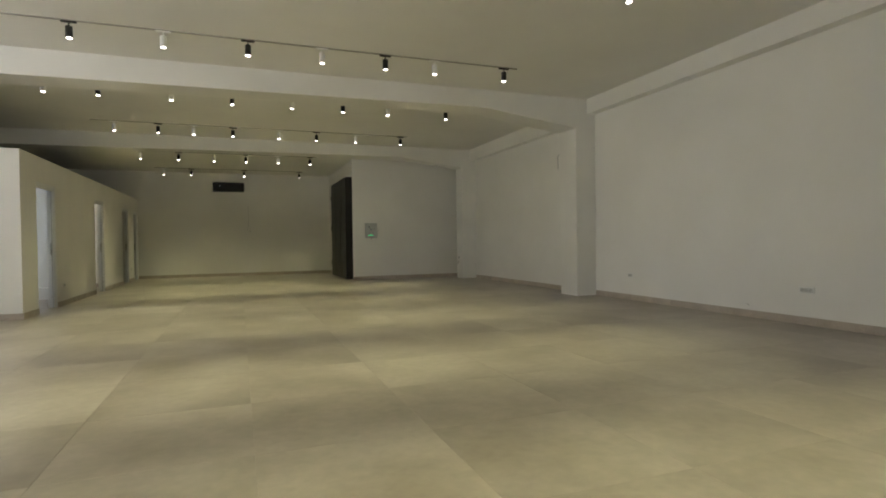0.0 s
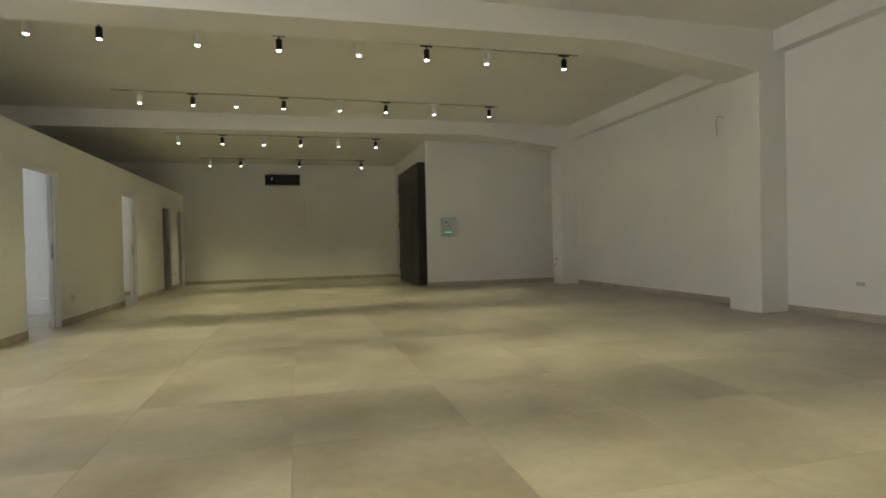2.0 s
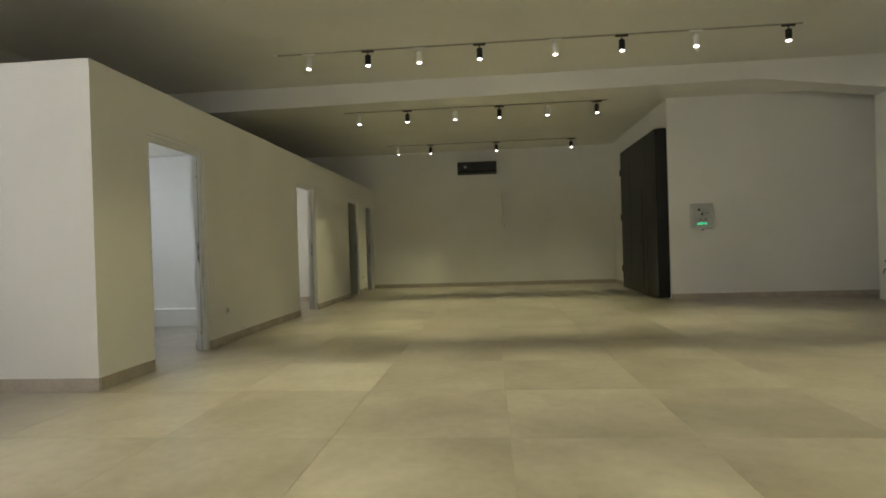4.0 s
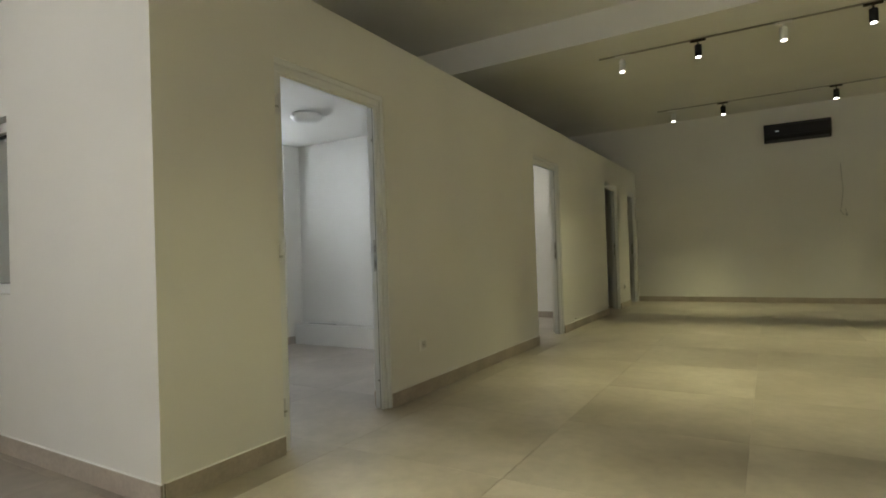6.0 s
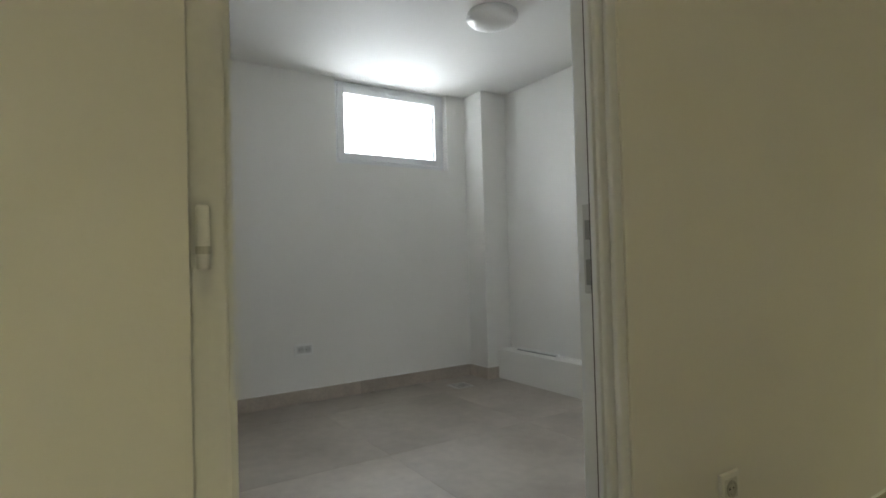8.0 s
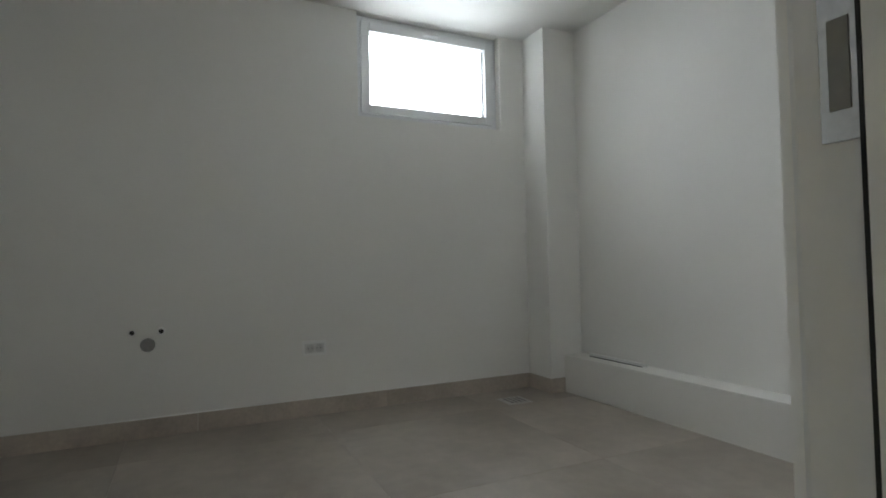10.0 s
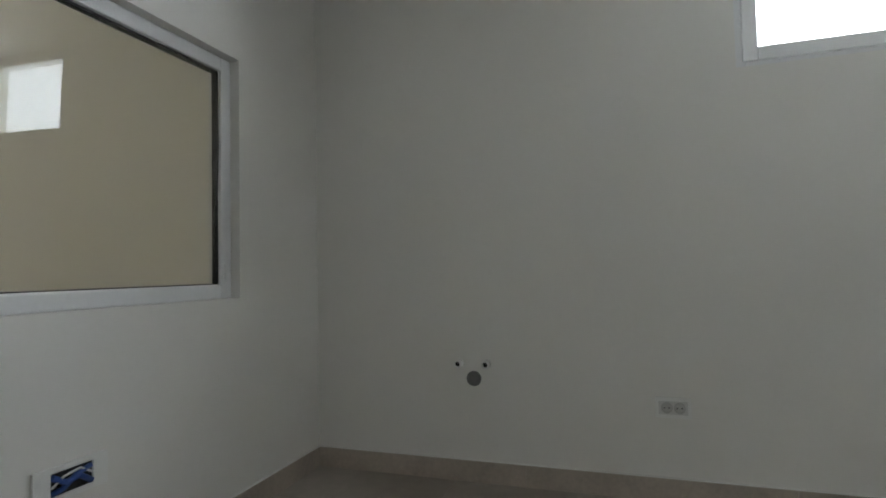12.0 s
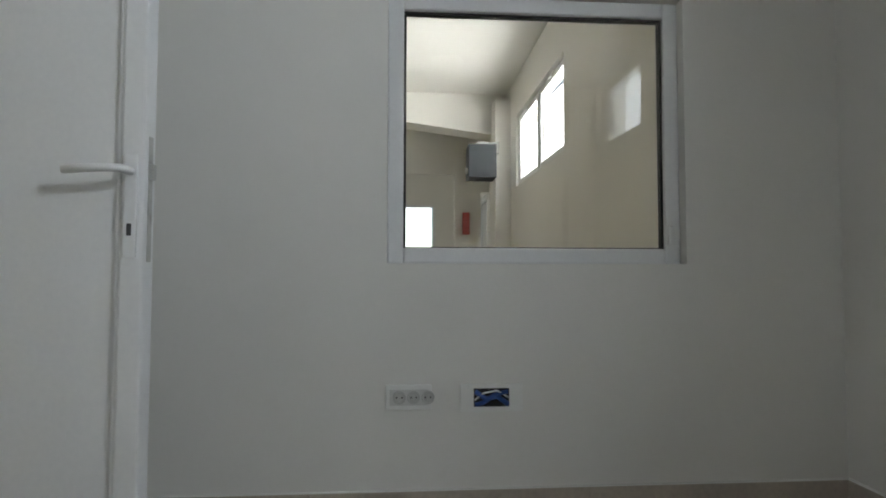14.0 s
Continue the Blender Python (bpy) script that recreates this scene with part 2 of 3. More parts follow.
structure("edge_beam_1", boxes((9.64, YB, 3.6, XR, B1[0], CF)), PLASTER, "shallow white edge beam under the ceiling")
structure("edge_beam_2", boxes((9.64, B1[1], 3.5, XR, B2[0], CM)), PLASTER, "shallow white edge beam under the ceiling")
structure("block_wall", boxes((6.3, 5.93, -0.01, XR, YF, CB)), PLASTER, "white plastered projecting block")


# ---- skirting, tile by tile ----
def skirting(name, runs, h=0.1):
    """Runs of (x0, y0, x1, y1, nx, ny): a base line and the way it faces."""
    root = structure(name, boxes((runs[0][0] - 0.001, runs[0][1] - 0.001, 0.0, runs[0][0] + 0.001, runs[0][1] + 0.001, 0.02)), SKIRT, "taupe tile skirting along the foot of the walls")
    for x0, y0, x1, y1, nx, ny in runs:
        length = math.hypot(x1 - x0, y1 - y0)
        n = max(1, round(length / 1.0))
        ux, uy = (x1 - x0) / length, (y1 - y0) / length
        for i in range(n):
            a, b = i * length / n + 0.001, (i + 1) * length / n - 0.001
            xs = sorted((x0 + ux * a, x0 + ux * b + nx * 0.012))
            ys = sorted((y0 + uy * a, y0 + uy * b + ny * 0.012))
            part("skirting_tile", boxes((xs[0], ys[0], 0.0, xs[1], ys[1], h)), SKIRT, root)
        xs, ys = sorted((x0, x1 + nx * 0.009)), sorted((y0, y1 + ny * 0.009))
        part("sealant_bead", boxes((xs[0], ys[0], h, xs[1], ys[1], h + 0.004)), WHITE, root)
    return root


# ---- doors in the partition ----
def door_frame(a, b):
    root = tagged(new("door_frame"), "white PVC door frame set in the partition opening", "door frame", "partition doors", "structure")
    x0, x1 = -0.105, -0.022
    part("jamb", boxes((x0, a, 0, x1, a + 0.06, DOOR_H - 0.075), bevel=0.006), PVC, root)
    part("jamb", boxes((x0, b - 0.06, 0, x1, b, DOOR_H - 0.075), bevel=0.006), PVC, root)
    part("head", boxes((x0, a, DOOR_H - 0.075, x1, b, DOOR_H), bevel=0.006), PVC, root)
    part("stop", boxes((-0.047, a + 0.06, 0, -0.032, a + 0.072, DOOR_H - 0.075), (-0.047, b - 0.072, 0, -0.032, b - 0.06, DOOR_H - 0.075), (-0.047, a + 0.072, DOOR_H - 0.09, -0.032, b - 0.072, DOOR_H - 0.075)), PVC, root)
    part("gasket", boxes((-0.0505, b - 0.072, 0.0, -0.0475, b - 0.06, DOOR_H - 0.075)), RUBBER_AND_SHADE, root)
    part("casing", boxes((x1, b - 0.035, 0, -0.004, b, DOOR_H - 0.03), (x1, a, DOOR_H - 0.035, -0.004, b, DOOR_H), bevel=0.008), PVC, root)
    plate = part("strike_plate", boxes((-0.08, b - 0.0635, 0.968, -0.052, b - 0.0595, 1.195), bevel=0.001), CHROME, root, "steel strike plate")
    for z0, z1 in ((0.99, 1.055), (1.105, 1.155)):
        part("latch_hole", boxes((-0.073, b - 0.0645, z0, -0.059, b - 0.0625, z1)), HOLE, plate)
    for z in (0.2, 1.9):
        part("screw_cap", lathe([(0, 0.004), (0.006, 0.003), (0.006, 0)], 10, pose(-0.066, b - 0.06, z, 90, 0, 0)), DARKGREY, root)
    for z in (0.25, 1.11, 1.95):
        hinge = part("hinge", lathe([(0, -0.05), (0.008, -0.05), (0.01, -0.046), (0.01, 0.046), (0.008, 0.05), (0, 0.05)], 14, pose(-0.013, a + 0.022, z)), PVC, root, smooth=True)
        part("hinge_cap", lathe([(0, -0.006), (0.0112, -0.006), (0.0112, 0.006), (0, 0.006)], 14, pose(-0.013, a + 0.022, z - 0.02)), GREY, hinge)
    return root


for a, b in DOORS:
    door_frame(a, b)


def door_leaf(name, label, hinge, length, height, turn):
    """A white leaf: hinge post at the origin, the leaf along -x, its front face to +y."""
    root = thing(name, label, "door", at=pose(*hinge, 0, 0, turn))
    w, h, t = length, height, 0.06
    part("frame", boxes((-w, -t, 0.01, -w + 0.058, 0, h), (-0.075, -t, 0.01, 0, 0, h), (-w + 0.058, -t, h - 0.09, -0.075, 0, h), (-w + 0.058, -t, 0.01, -0.075, 0, 0.11), bevel=0.007), PVC, root)
    panel = part("panel", boxes((-w + 0.058, -t + 0.018, 0.11, -0.075, -0.018, h - 0.09)), PVC, root)
    part("bead", boxes((-w + 0.058, -0.018, 0.11, -w + 0.07, -0.006, h - 0.09), (-0.09, -0.018, 0.11, -0.075, -0.006, h - 0.09), bevel=0.004), PVC, panel)
    part("lock_face", boxes((-w - 0.002, -0.04, 0.89, -w + 0.002, -0.02, 1.21)), CHROME, root, "steel lock strip on the edge")
    part("latch", boxes((-w - 0.011, -0.042, 1.10, -w, -0.018, 1.14), bevel=0.002), CHROME, root)
    for s in (1, -1):
        y = 0.0 if s > 0 else -t
        back = part("handle_plate", boxes((-w + 0.014, min(y, y + s * 0.008), 0.9, -w + 0.046, max(y, y + s * 0.008), 1.16), bevel=0.003), PVC, root)
        part("lever", tube([(-w + 0.03, y, 1.115), (-w + 0.03, y + s * 0.045, 1.115), (-w + 0.06, y + s * 0.055, 1.116), (-w + 0.12, y + s * 0.056, 1.113), (-w + 0.165, y + s * 0.052, 1.110)], 0.0105, 10), PVC, back, smooth=True)
        part("keyhole", boxes((-w + 0.025, min(y, y + s * 0.0095), 0.955, -w + 0.036, max(y, y + s * 0.0095), 0.985)), DARKGREY, back)
    for z in (0.2, 1.05, 1.85):
        part("hinge", lathe([(0, -0.05), (0.009, -0.05), (0.009, 0.05), (0, 0.05)], 12, pose(0.006, -0.01, z)), PVC, root, smooth=True)
    return root


door_leaf("door_1", "open white PVC door with lever handle and lock", (-0.165, 0.785, 0.024), 0.682, 2.12, 0)
door_leaf("door_3", "white PVC door standing open into a dark room", (-0.165, 7.95, 0.0), 0.72, 2.13, 12)


# ---- windows ----
def outer_window(name, y0, y1, z0, z1, label):
    root = tagged(new(name), label, "window", kind="structure")
    x0, x1 = XL - 0.135, XL - 0.06
    f = 0.052
    part("window_frame", boxes((x0, y0, z0, x1, y0 + f, z1), (x0, y1 - f, z0, x1, y1, z1), (x0, y0 + f, z0, x1, y1 - f, z0 + f), (x0, y0 + f, z1 - f, x1, y1 - f, z1), bevel=0.006), PVC, root)
    s0, s1 = XL - 0.125, XL - 0.042
    g = 0.06
    ya, yb, za, zb = y0 + f - 0.015, y1 - f + 0.015, z0 + f - 0.015, z1 - f + 0.015
    sash = part("sash", boxes((s0, ya, za, s1, ya + g, zb), (s0, yb - g, za, s1, yb, zb), (s0, ya + g, za, s1, yb - g, za + g), (s0, ya + g, zb - g, s1, yb - g, zb), bevel=0.006), PVC, root)
    part("gasket", boxes((s0 + 0.035, ya + g, za + g, s0 + 0.05, ya + g + 0.005, zb - g), (s0 + 0.035, yb - g - 0.005, za + g, s0 + 0.05, yb - g, zb - g), (s0 + 0.035, ya + g, za + g, s0 + 0.05, yb - g, za + g + 0.005)), RUBBER_AND_SHADE, sash)
    p = part("pane", boxes((s0 + 0.04, ya + g + 0.001, za + g + 0.001, s0 + 0.046, yb - g - 0.001, zb - g - 0.001)), GLASS, sash)
    p.visible_shadow = False
    yc = (ya + yb) / 2
    hb = part("handle", boxes((s1, yc - 0.055, zb - 0.042, s1 + 0.012, yc + 0.055, zb - 0.014), bevel=0.004), PVC, root, "white tilt handle")
    part("lever", boxes((s1 + 0.012, yc - 0.045, zb - 0.038, s1 + 0.03, yc + 0.06, zb - 0.02), bevel=0.006), PVC, hb)
    return root


outer_window("window_1", *WIN1, "white PVC high tilt window in the small room")
outer_window("window_2", *WIN2, "white PVC high window in the next room")
outer_window("window_3", WIN3[0], (WIN3[0] + WIN3[1]) / 2, WIN3[2], WIN3[3], "white PVC high window, one of a pair")
outer_window("window_4", (WIN3[0] + WIN3[1]) / 2, WIN3[1], WIN3[2], WIN3[3], "white PVC high window, one of a pair")
outer_window("window_7", *WIN4, "white PVC window beyond the inner wall")


def inner_window():
    root = tagged(new("window_5"), "white PVC fixed inner window with clear glass", "window", kind="structure")
    x0, x1, z0, z1 = IWIN
    y0, y1 = 0.06, 0.135
    f = 0.06
    fr = part("window_frame", boxes((x0, y0, z0, x0 + f, y1, z1), (x1 - f, y0, z0, x1, y1, z1), (x0 + f, y0, z0, x1 - f, y1, z0 + f), (x0 + f, y0, z1 - f, x1 - f, y1, z1), bevel=0.008), PVC, root)
    a, b, c, d = x0 + f, x1 - f, z0 + f, z1 - f
    k = 0.009
    part("gasket", boxes((a, 0.09, c, a + k, 0.117, d), (b - k, 0.09, c, b, 0.117, d), (a + k, 0.09, c, b - k, 0.117, c + 0.004), (a + k, 0.09, d - k, b - k, 0.117, d)), RUBBER_AND_SHADE, fr)
    mx, mz = (a + b) / 2, (c + d) / 2
    p = part("pane", boxes((a + 0.002 - mx, -0.003, c + 0.002 - mz, b - 0.002 - mx, 0.003, d - 0.002 - mz)), GLASS, fr)
    p.matrix_local = pose(mx, 0.101, mz, -1.7, 0, -1.9)
    p.visible_shadow = False
    part("hinge_cap", boxes((x0 + 0.03, y1, z0 + 0.075, x0 + 0.05, y1 + 0.012, z0 + 0.15), bevel=0.004), PVC, fr)


inner_window()


def shop_window():
    root = tagged(new("window_6"), "wide white framed front window", "window", kind="structure")
    x0, x1, z0, z1 = FRONT
    y0, y1 = YB - 0.12, YB - 0.04
    n = 3
    part("window_frame", boxes((x0, y0, z0, x1, y1, z0 + 0.07), (x0, y0, z1 - 0.07, x1, y1, z1), (x0, y0, z0 + 0.07, x0 + 0.07, y1, z1 - 0.07), (x1 - 0.07, y0, z0 + 0.07, x1, y1, z1 - 0.07), bevel=0.006), PVC, root)
    step = (x1 - x0) / n
    for i in range(n):
        if i:
            part("mullion", boxes((x0 + i * step - 0.035, y0, z0 + 0.07, x0 + i * step + 0.035, y1, z1 - 0.07), bevel=0.006), PVC, root)
        p = part("pane", boxes((x0 + i * step + 0.036, y0 + 0.035, z0 + 0.071, x0 + (i + 1) * step - 0.036, y0 + 0.041, z1 - 0.071)), GLASS, root)
        p.visible_shadow = False


shop_window()

# ---- outside: ground and a pale neighbouring house ----
structure("ground", boxes((-400, -400, -0.9, 400, 400, -0.35)), EARTH, "pale paved ground outside")
house = thing("house", "pale rendered neighbouring house with a red clay roof", "house")
part("wall", prism([(-16, -0.4), (-9.5, -0.4), (-9.5, 5.6), (-12.75, 7.6), (-16, 5.6)], -9.0, 6.2), RENDERW, house)
part("roof", prism([(-9.2, 5.5), (-12.75, 7.7), (-16.3, 5.5), (-16.3, 5.7), (-12.75, 7.95), (-9.2, 5.7)], -9.3, 6.5), ROOF, house)


# ---- track lights ----
def spot_lamp(white):
    name = "white_track_spotlight" if white else "black_track_spotlight"
    mat = WHITE if white else BLACK
    root = thing(name, ("white" if white else "black") + " cylindrical track spotlight, switched on", "track light", "ceiling spotlights")
    part("adapter", boxes((-0.085, -0.017, -0.036, 0.085, 0.017, -0.012), bevel=0.004), mat, root)
    part("stem", lathe([(0, -0.085), (0.009, -0.085), (0.009, -0.034), (0, -0.034)], 10), mat, root, smooth=True)
    body = part("housing", lathe([(0, -0.078), (0.036, -0.078), (0.04, -0.083), (0.04, -0.216), (0.038, -0.22), (0, -0.22)], 24), mat, root, smooth=True)
    part("lens", lathe([(0, -0.2205), (0.03, -0.2205), (0.028, -0.228), (0.02, -0.232), (0, -0.233)], 20), BULB, body, "glowing warm white lens")
    return root


SPOT = {True: spot_lamp(True), False: spot_lamp(False)}
used = set()
LIGHT = bpy.data.lights.new("spot", "SPOT")
LIGHT.energy, LIGHT.color, LIGHT.spot_size, LIGHT.spot_blend, LIGHT.shadow_soft_size = LAMP_WATTS, LAMP_COLOR, radians(57), 1.0, 0.03


def row(y, z, x0, x1, dark, white, aims=()):
    """A track with its lamps; aims: (x, target) of a lamp whose light alone is turned off the wall, its head left
    straight down.
    """
    aims = dict(aims)
    rail = thing("ceiling_track", "slim white lighting track on the ceiling", "light track", "ceiling tracks")
    part("rail", boxes((x0, y - 0.017, z - 0.014, x1, y + 0.017, z - 0.0005), bevel=0.002), RAIL, rail)
    for e in (x0 - 0.03, x1):
        part("end_cap", boxes((e, y - 0.018, z - 0.0145, e + 0.03, y + 0.018, z - 0.0004)), WHITE, rail)
    for xs, kind in ((dark, False), (white, True)):
        for x in xs:
            m = pose(x, y, z, 0, 0, 0)
            if kind not in used:
                used.add(kind)
                SPOT[kind].matrix_world = m
            else:
                copy_thing(SPOT[kind], m)
            lamp = new("spot", LIGHT)
            lamp.matrix_world = look((x, y, z - 0.245), aims[x]) if x in aims else pose(x, y, z - 0.245)


row(-8.2, CF, 0.5, 7.4, (1.2, 3.2, 5.2, 7.1), (2.2, 4.2, 6.1))
row(-5.3, CF, 0.5, 7.4, (1.2, 3.2, 5.2), (2.2, 4.2, 6.1, 7.12))
row(-2.26, CF, 0.3, 7.4, (1.24, 3.3, 5.21, 7.16), (2.27, 4.29, 5.98))
row(0.32, CM, -0.2, 7.38, (1.0, 3.07, 5.04, 7.14), (0.24, 2.09, 4.1, 5.92), [(0.24, (1.3, -1.0, 0.0))])
row(3.42, CM, 0.2, 7.25, (1.5, 3.05, 4.95, 7.07), (0.65, 2.22, 4.07, 5.91), [(0.65, (1.3, 3.2, 0.0))])
row(5.8, CB, 0.5, 5.25, (1.68, 3.35, 5.07), (0.79, 2.55, 4.2))
row(9.2, CB, 0.66, 5.25, (1.73, 3.33, 5.11), (0.93,))

# ---- hall: things on the walls ----
ac = thing("air_conditioner", "black wall-mounted split air conditioner on the end wall", "air conditioner")
ax0, ax1, az0, az1 = 2.32, 3.33, 2.93, 3.25
part("body", prism([(0, 0), (0, 0.32), (-0.14, 0.32), (-0.2, 0.27), (-0.2, 0.08), (-0.12, 0)], ax0, ax1), BLACK, ac).matrix_local = Matrix(((0, 1, 0, 0), (1, 0, 0, YF), (0, 0, 1, az0), (0, 0, 0, 1)))
part("flap", boxes((ax0 + 0.03, YF - 0.2, az0 + 0.012, ax1 - 0.03, YF - 0.12, az0 + 0.03), bevel=0.004), DARKGREY, ac)
part("front_panel", boxes((ax0 + 0.01, YF - 0.212, az0 + 0.1, ax1 - 0.01, YF - 0.201, az1 - 0.055), bevel=0.003), BLACK, ac)
part("display", boxes((ax0 + 0.18, YF - 0.2155, az0 + 0.17, ax0 + 0.23, YF - 0.2125, az0 + 0.18)), glow("display_light", (0.9, 1.0, 1.0), 1.2), ac)

cord = thing("hanging_cable", "thin white cable hanging from the wall", "cable")
part("cord", tube([(3.45, YF - 0.004, 2.45), (3.45, YF - 0.02, 2.3), (3.47, YF - 0.02, 2.0), (3.44, YF - 0.02, 1.72), (3.42, YF - 0.03, 1.62), (3.46, YF - 0.03, 1.55), (3.51, YF - 0.03, 1.58), (3.49, YF - 0.02, 1.66)], 0.006, 6), OUTLET, cord)
part("plug", boxes((3.49, YF - 0.04, 1.53, 3.52, YF - 0.02, 1.57), bevel=0.003), GREY, cord)

panel = thing("control_box", "grey metal control box with green indicator lights", "control box")
part("case", boxes((6.650, 5.8100, 1.24, 7.000, 5.9300, 1.68), bevel=0.008), GREY, panel)
part("door", boxes((6.665, 5.8000, 1.255, 6.985, 5.8100, 1.665), bevel=0.004), GREY, panel)
for x, z, r in ((6.760, 1.57, 0.022), (6.810, 1.49, 0.018), (6.870, 1.4, 0.012), (6.780, 1.4, 0.01), (6.900, 1.51, 0.01)):
    part("button", lathe([(0, 0.02), (r * 0.8, 0.02), (r, 0.012), (r, 0)], 16, pose(x, 5.8000, z, 90)), DARKGREY, panel)
for i in range(3):
    part("indicator", boxes((6.730 + i * 0.055, 5.7940, 1.315, 6.772 + i * 0.055, 5.8005, 1.335)), LED, panel, "lit green indicator")
part("gland", lathe([(0, -0.03), (0.015, -0.03), (0.018, 0)], 12, pose(6.840, 5.8700, 1.24)), DARKGREY, panel)

gate = thing("steel_door", "tall black sheet-steel door leaf folded against the wall", "steel door")
GX = 6.09
part("leaf", boxes((GX, 5.97, 0.03, GX + 0.06, 8.55, 3.05), bevel=0.004), STEEL, gate)
part("return_panel", boxes((GX + 0.06, 5.975, 0.03, 6.299, 6.06, 3.06), bevel=0.003), STEEL, gate)
part("edge_frame", boxes((GX + 0.06, 8.45, 0.03, 6.299, 8.54, 3.03), (GX + 0.06, 6.06, 2.96, 6.299, 8.45, 3.03)), STEEL, gate)
wicket = part("wicket_door", boxes((GX - 0.008, 6.85, 0.12, GX, 7.65, 2.1), bevel=0.003), STEEL, gate, "smaller door panel in the leaf")
part("handle", tube([(GX - 0.008, 6.93, 1.05), (GX - 0.055, 6.93, 1.05), (GX - 0.055, 7.05, 1.05)], 0.01), BLACK, wicket)
for y in (6.6, 7.8):
    part("seam", boxes((GX - 0.004, y, 0.06, GX, y + 0.03, 3.02)), STEEL, gate)
for z in (0.45, 1.6, 2.6):
    part("hinge", lathe([(0, -0.07), (0.02, -0.07), (0.02, 0.07), (0, 0.07)], 12, pose(GX, 8.56, z)), BLACK, gate)


def socket_plate(name, label, n, m, blank=0.0):
    """A wall plate with n round outlets, in the plane y=0 facing -y, centred on the origin."""
    w = 0.036 + 0.055 * n + blank
    root = thing(name, label, "socket", "wall sockets")
    part("plate", boxes((-w / 2, -0.011, -0.045, w / 2, 0, 0.045), bevel=0.003), WHITE, root)
    part("insert", boxes((-w / 2 + 0.014, -0.0122, -0.0285, w / 2 - 0.014, -0.0105, 0.0285)), INSERT, root)
    for i in range(n):
        x = (i - (n - 1) / 2) * 0.052 - blank / 2
        out = part("outlet", lathe([(0, 0.0125), (0.018, 0.0125), (0.0205, 0.0165), (0.0235, 0.0165), (0.0245, 0.011)], 20, pose(x, 0, 0, 90)), OUTLET, root)
        for s in (-1, 1):
            part("pin_hole", boxes((x + s * 0.0095 - 0.0028, -0.0135, -0.0028, x + s * 0.0095 + 0.0028, -0.0122, 0.0028)), DARKGREY, out)
        part("contact", boxes((x - 0.003, -0.0158, 0.013, x + 0.003, -0.0122, 0.0185), (x - 0.003, -0.0158, -0.0185, x + 0.003, -0.0122, -0.013)), CHROME, out)
    root.matrix_world = m
    return root


socket_plate("wall_socket", "white triple wall socket above the skirting", 3, pose(XR, -5.3, 0.44, 0, 0, -90))
socket_plate("wall_socket", "white double wall socket", 2, pose(XR, -2.0, 0.45, 0, 0, -90))
socket_plate("wall_socket", "white single wall socket on the partition", 1, pose(0.0, 2.12, 0.385, 0, 0, 90))
socket_plate("wall_socket", "white single wall socket on the partition", 1, pose(0.0, 9.0, 0.38, 0, 0, 90))


def cable_tail(x, y, z, nx, ny):
    root = thing("cable_tail", "short loose cable ends out of the wall", "cable", "loose cable ends")
    part("cord", tube([(x, y, z), (x + nx * 0.03, y + ny * 0.03, z + 0.004), (x + nx * 0.05 + ny * 0.05, y + ny * 0.05 + nx * 0.05, z + 0.012), (x + nx * 0.03 + ny * 0.11, y + ny * 0.03 + nx * 0.11, z + 0.006)], 0.006, 6), WHITE, root)
    part("core", tube([(x + nx * 0.03 + ny * 0.11, y + ny * 0.03 + nx * 0.11, z + 0.006), (x + nx * 0.02 + ny * 0.13, y + ny * 0.02 + nx * 0.13, z + 0.0)], 0.003, 5), DARKGREY, root)


cable_tail(0.0, 2.5, 0.125, 1, 0)
cable_tail(0.0, 5.95, 0.14, 1, 0)
cable_tail(XR, -4.35, 0.17, -1, 0)
cable_tail(XR, 3.4, 0.2, -1, 0)
cable_tail(7.6, 5.93, 0.13, 0, -1)
cable_tail(1.2, YF, 0.14, 0, -1)
cable_tail(4.4, YF, 0.14, 0, -1)

wires = thing("wire_ends", "dark loose wires out of the pilaster", "cable")
part("conduit", lathe([(0, 0), (0.014, 0), (0.014, 0.04), (0, 0.04)], 12, pose(9.38, 5.15, 0.62, 0, -90, 0)), DARKGREY, wires)
part("wire", tube([(9.36, 5.15, 0.5), (9.33, 5.15, 0.49), (9.32, 5.16, 0.42)], 0.008, 6), DARKGREY, wires)
stub = thing("pipe_stub", "small bent copper pipe stub at the wall", "pipe")
part("pipe", tube([(9.83, 0.15, 2.95), (9.7, 0.15, 2.96), (9.68, 0.15, 2.9), (9.68, 0.14, 2.65)], 0.008, 6), GREY, stub)

# ---- small room: things ----
lamp = thing("ceiling_lamp", "round white opal ceiling lamp, switched off", "ceiling lamp", at=pose(-1.68, 2.65, ROOM_H))
part("base", lathe([(0, 0), (0.15, 0), (0.15, -0.02), (0, -0.02)], 32), WHITE, lamp, smooth=True)
part("shade", lathe([(0.155, -0.012), (0.158, -0.03), (0.14, -0.055), (0.1, -0.075), (0.05, -0.085), (0, -0.087)], 32), OPAL, lamp, smooth=True)
for a in (20, 140, 260):
    part("clip", boxes((0.148, -0.012, -0.04, 0.163, 0.012, -0.012), bevel=0.003), WHITE, lamp).matrix_local = pose(0, 0, 0, 0, 0, a)

socket_plate("wall_socket", "white double wall socket above the skirting", 2, pose(XL, 1.935, 0.405, 0, 0, 90))
socket_plate("wall_socket", "white triple wall socket under the inner window", 3, pose(-1.515, 0.18, 0.436, 0, 0, 180), -0.035)

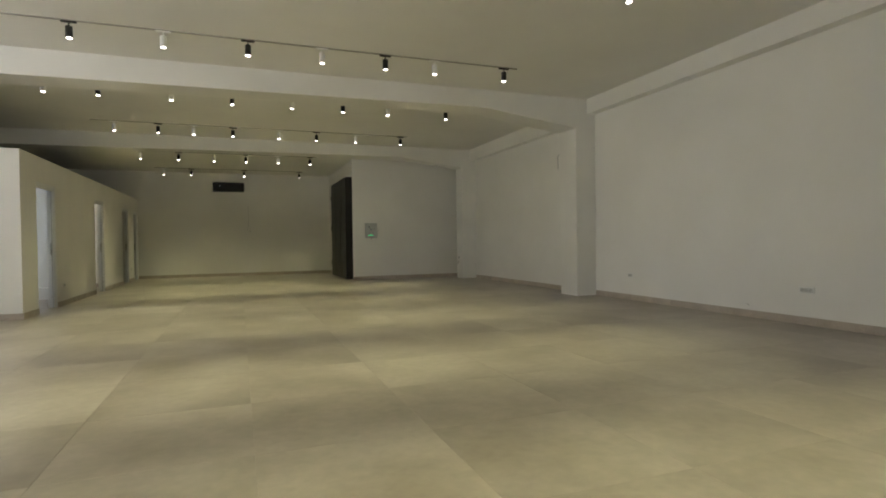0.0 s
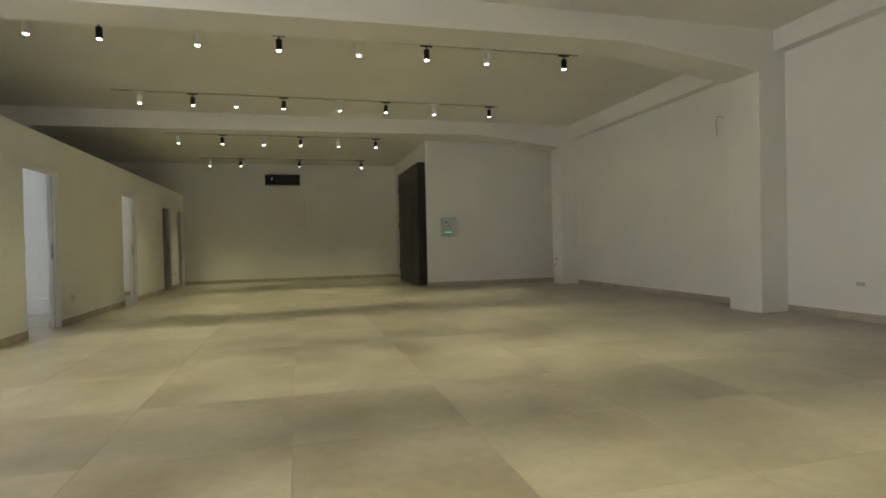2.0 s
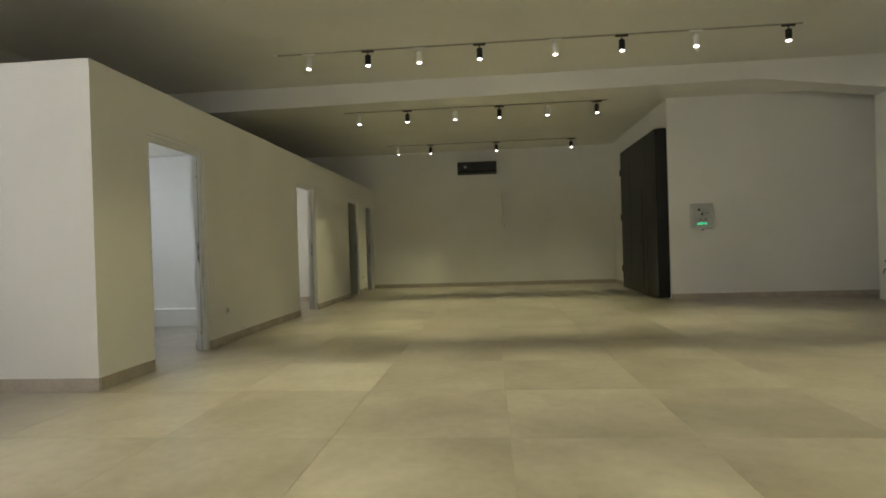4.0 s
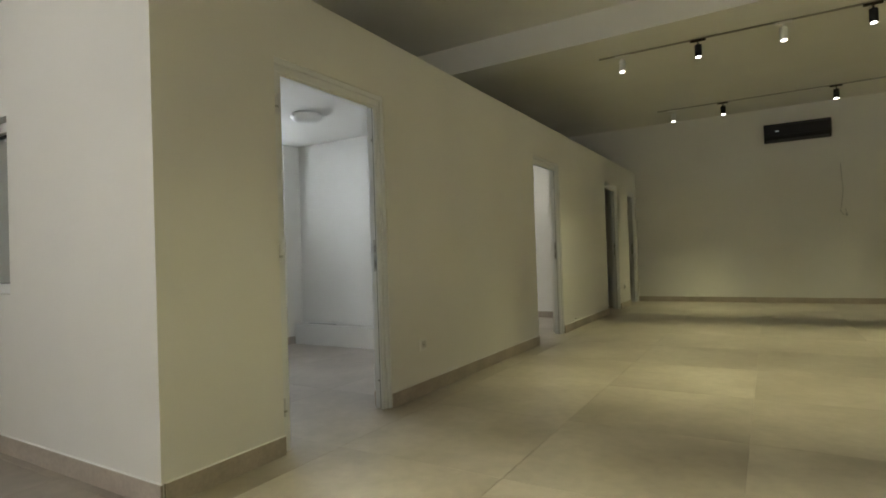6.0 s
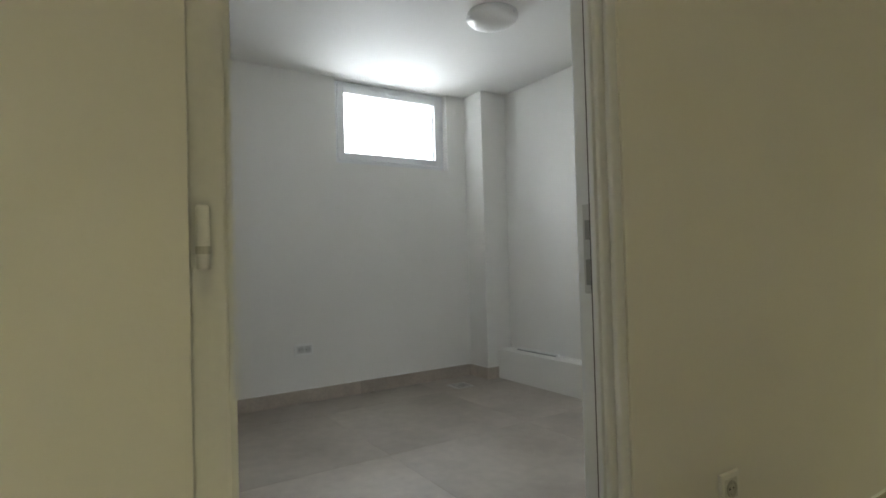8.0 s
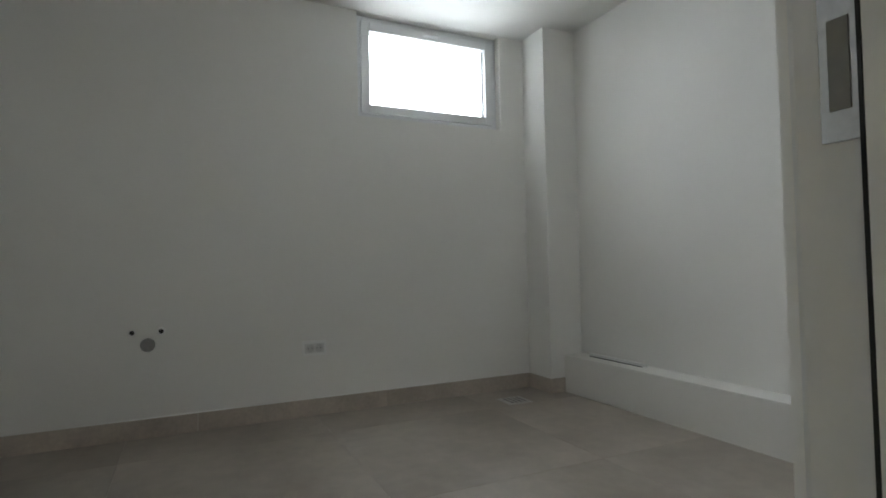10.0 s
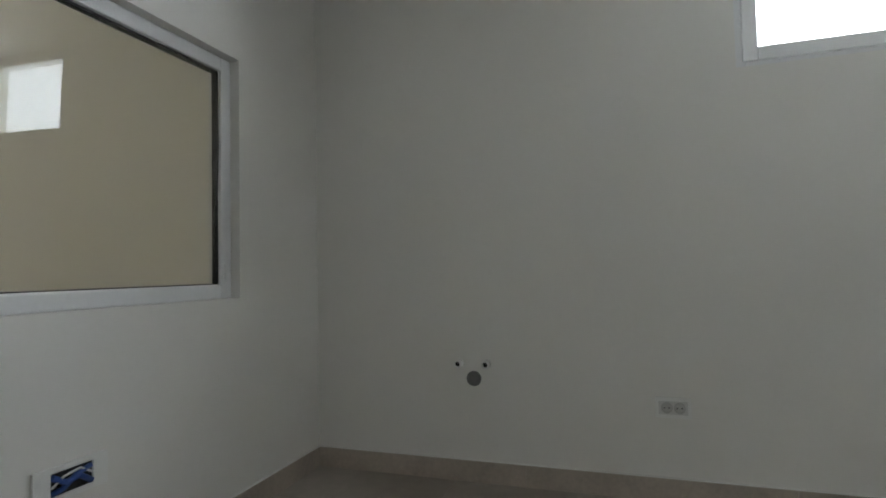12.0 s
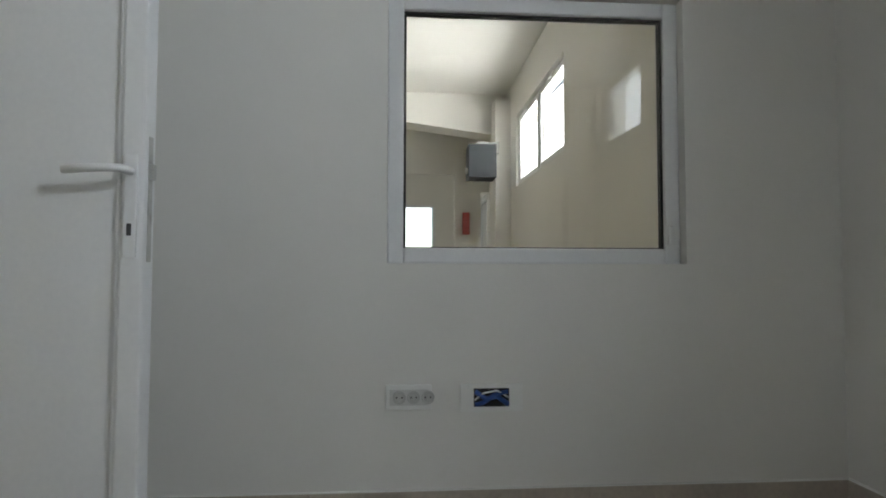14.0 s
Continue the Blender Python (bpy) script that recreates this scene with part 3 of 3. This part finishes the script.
bx = thing("open_junction_box", "white wall plate with open box and blue cables", "junction box", at=pose(-1.818, 0.18, 0.431))
part("plate", boxes((-0.115, 0, -0.05, 0.115, 0.01, -0.034), (-0.115, 0, 0.034, 0.115, 0.01, 0.05), (-0.115, 0, -0.034, -0.066, 0.01, 0.034), (0.066, 0, -0.034, 0.115, 0.01, 0.034)), WHITE, bx)
# No real depth here: a thin black sheet paints the shade inside the box.
part("box", boxes((-0.066, 0.0005, -0.034, 0.066, 0.002, 0.034)), RUBBER_AND_SHADE, bx, "flat black sheet as the shade of the open recess")
part("cable", tube([(-0.062, 0.006, -0.026), (-0.02, 0.01, 0.004), (0.02, 0.01, -0.004), (0.06, 0.007, 0.022)], 0.009, 8), BLUE, bx, "blue cable", smooth=True)
part("cable", tube([(-0.06, 0.006, 0.02), (-0.01, 0.011, 0.01), (0.03, 0.01, -0.018), (0.06, 0.006, -0.026)], 0.008, 8), BLUE, bx, "blue cable", smooth=True)
part("cable", tube([(-0.062, 0.008, 0.0), (-0.02, 0.014, 0.026), (0.03, 0.014, 0.018), (0.062, 0.008, -0.008)], 0.0035, 6), WHITE, bx, "white wire", smooth=True)

for y in (0.97, 1.108):
    st = thing("water_pipe_stub", "capped water pipe end in the wall", "pipe", "water connection")
    part("sleeve", lathe([(0.012, 0), (0.021, 0), (0.022, 0.042), (0.013, 0.045), (0.012, 0)], 18, pose(XL, y, 0.566, 0, 90, 0)), WHITE, st, smooth=True)
    # Solid black plug paints the shade inside the sleeve.
    part("bore_shade", lathe([(0, 0), (0.0125, 0), (0.0125, 0.03), (0, 0.03)], 16, pose(XL, y, 0.566, 0, 90, 0)), RUBBER_AND_SHADE, st)
wp = thing("waste_pipe", "grey waste pipe end flush in the wall", "pipe")
part("pipe", lathe([(0, 0.003), (0.03, 0.003), (0.031, 0.006), (0.036, 0.006), (0.037, 0)], 24, pose(XL, 1.042, 0.493, 0, 90, 0)), HOLE, wp)

dr = thing("floor_drain", "square steel floor drain cover", "floor drain", at=pose(-2.888, 3.165, 0))
part("cover", boxes((-0.085, -0.085, 0.0, 0.085, 0.085, 0.005), bevel=0.001), CHROME, dr)
for i in range(4):
    part("slot", boxes((-0.062, -0.053 + i * 0.032, 0.005, 0.062, -0.043 + i * 0.032, 0.006)), DARKGREY, dr)
sl = thing("trim_strip", "loose white plastic strip lying on the ledge", "trim strip")
part("strip", boxes((-2.8, 3.715, 0.255, -2.3, 3.733, 0.274), (-2.8, 3.733, 0.255, -2.3, 3.74, 0.26), bevel=0.001), WHITE, sl)
# Solid black strip laid on the ledge as the shade of a slot.
part("gap_shade", boxes((-2.78, 3.7, 0.2555, -2.32, 3.714, 0.258)), RUBBER_AND_SHADE, sl)

# ---- things seen through the inner window ----
hb = thing("heater_box", "grey hanging unit heater box under the ceiling", "heater")
part("case", boxes((-2.89, -6.35, 2.33, -2.46, -5.95, 2.84), bevel=0.01), SLATE, hb)
part("bracket", boxes((-2.99, -6.425, 2.78, -2.89, -6.3, 2.96), (-2.9, -6.3, 2.841, -2.6, -6.22, 2.93), bevel=0.004), GREY, hb)
part("knob", lathe([(0, 0.03), (0.04, 0.03), (0.05, 0)], 16, pose(-2.46, -6.1, 2.45, 0, 90, 0)), WHITE, hb)
fe = thing("fire_box", "narrow red metal fire box on the inner wall", "fire box")
part("case", boxes((-2.79, -8.68, 1.64, -2.65, -8.56, 2.08), bevel=0.008), RED, fe)
part("door", boxes((-2.78, -8.56, 1.65, -2.66, -8.552, 2.07), bevel=0.003), RED, fe)
structure("wall_inner", wall_y(XL, -0.9, CF, -0.12, -8.68, [(-3.19, -3.03, 0, 2.5), (-2.5, -1.0, 0, 2.86)]), PLASTER, "white inner wall with a wide opening")

# ---- skirting and floor tiles ----
d = DOORS
skirting("baseboard_1", [(0, 0.012, 0, d[0][0], 1, 0), (0, d[0][1], 0, d[1][0], 1, 0), (0, d[1][1], 0, d[2][0], 1, 0), (0, d[2][1], 0, d[3][0], 1, 0), (XL, 0, 0.012, 0, 0, -1)])
skirting("baseboard_2", [(0, YF, 6.3, YF, 0, -1), (6.3, 8.6, 6.3, YF, -1, 0), (6.3, 5.93, XR, 5.93, 0, -1)])
skirting("baseboard_3", [(XR, YB, XR, B1[0], -1, 0), (XR, B1[1], XR, B2[0], -1, 0), (XR, B2[1], XR, 5.91, -1, 0)])
skirting("baseboard_4", [(XL, 0.18, XL, 3.5, 1, 0), (XL, 3.5, -2.928, 3.5, 0, -1), (-2.94, 3.5, -2.94, 3.61, 1, 0), (XL, 0.18, -PT, 0.18, 0, 1), (-PT, d[0][1], -PT, 3.61, -1, 0)])
skirting("baseboard_5", [(XL, 7.1, -PT, 7.1, 0, -1), (XL, 3.97, XL, 7.1, 1, 0)])

tile_meshes = {}


def tile(x0, y0, x1, y1):
    w, h = round(x1 - x0, 3), round(y1 - y0, 3)
    if (w, h) not in tile_meshes:
        bm = boxes((-w / 2, -h / 2, -0.011, w / 2, h / 2, 0.0))
        top = [e for e in bm.edges if all(v.co.z > -0.001 for v in e.verts)]
        bmesh.ops.bevel(bm, geom=top, offset=0.0012, segments=1, affect="EDGES")
        tile_meshes[(w, h)] = mesh_of("floor_tile", bm, TILE)
    ob = new("floor_tile", tile_meshes[(w, h)])
    ob.parent = floor
    ob.location = ((x0 + x1) / 2, (y0 + y1) / 2, 0.0)


J = 0.0007
xs = [XL] + [0.2 + i for i in range(-3, 10)] + [XR]
ys = [YB] + [-12.06 + i for i in range(0, 22)] + [YF]
for xa, xb in zip(xs, xs[1:]):
    for ya, yb in zip(ys, ys[1:]):
        tile(xa + J, ya + J, xb - J, yb - J)
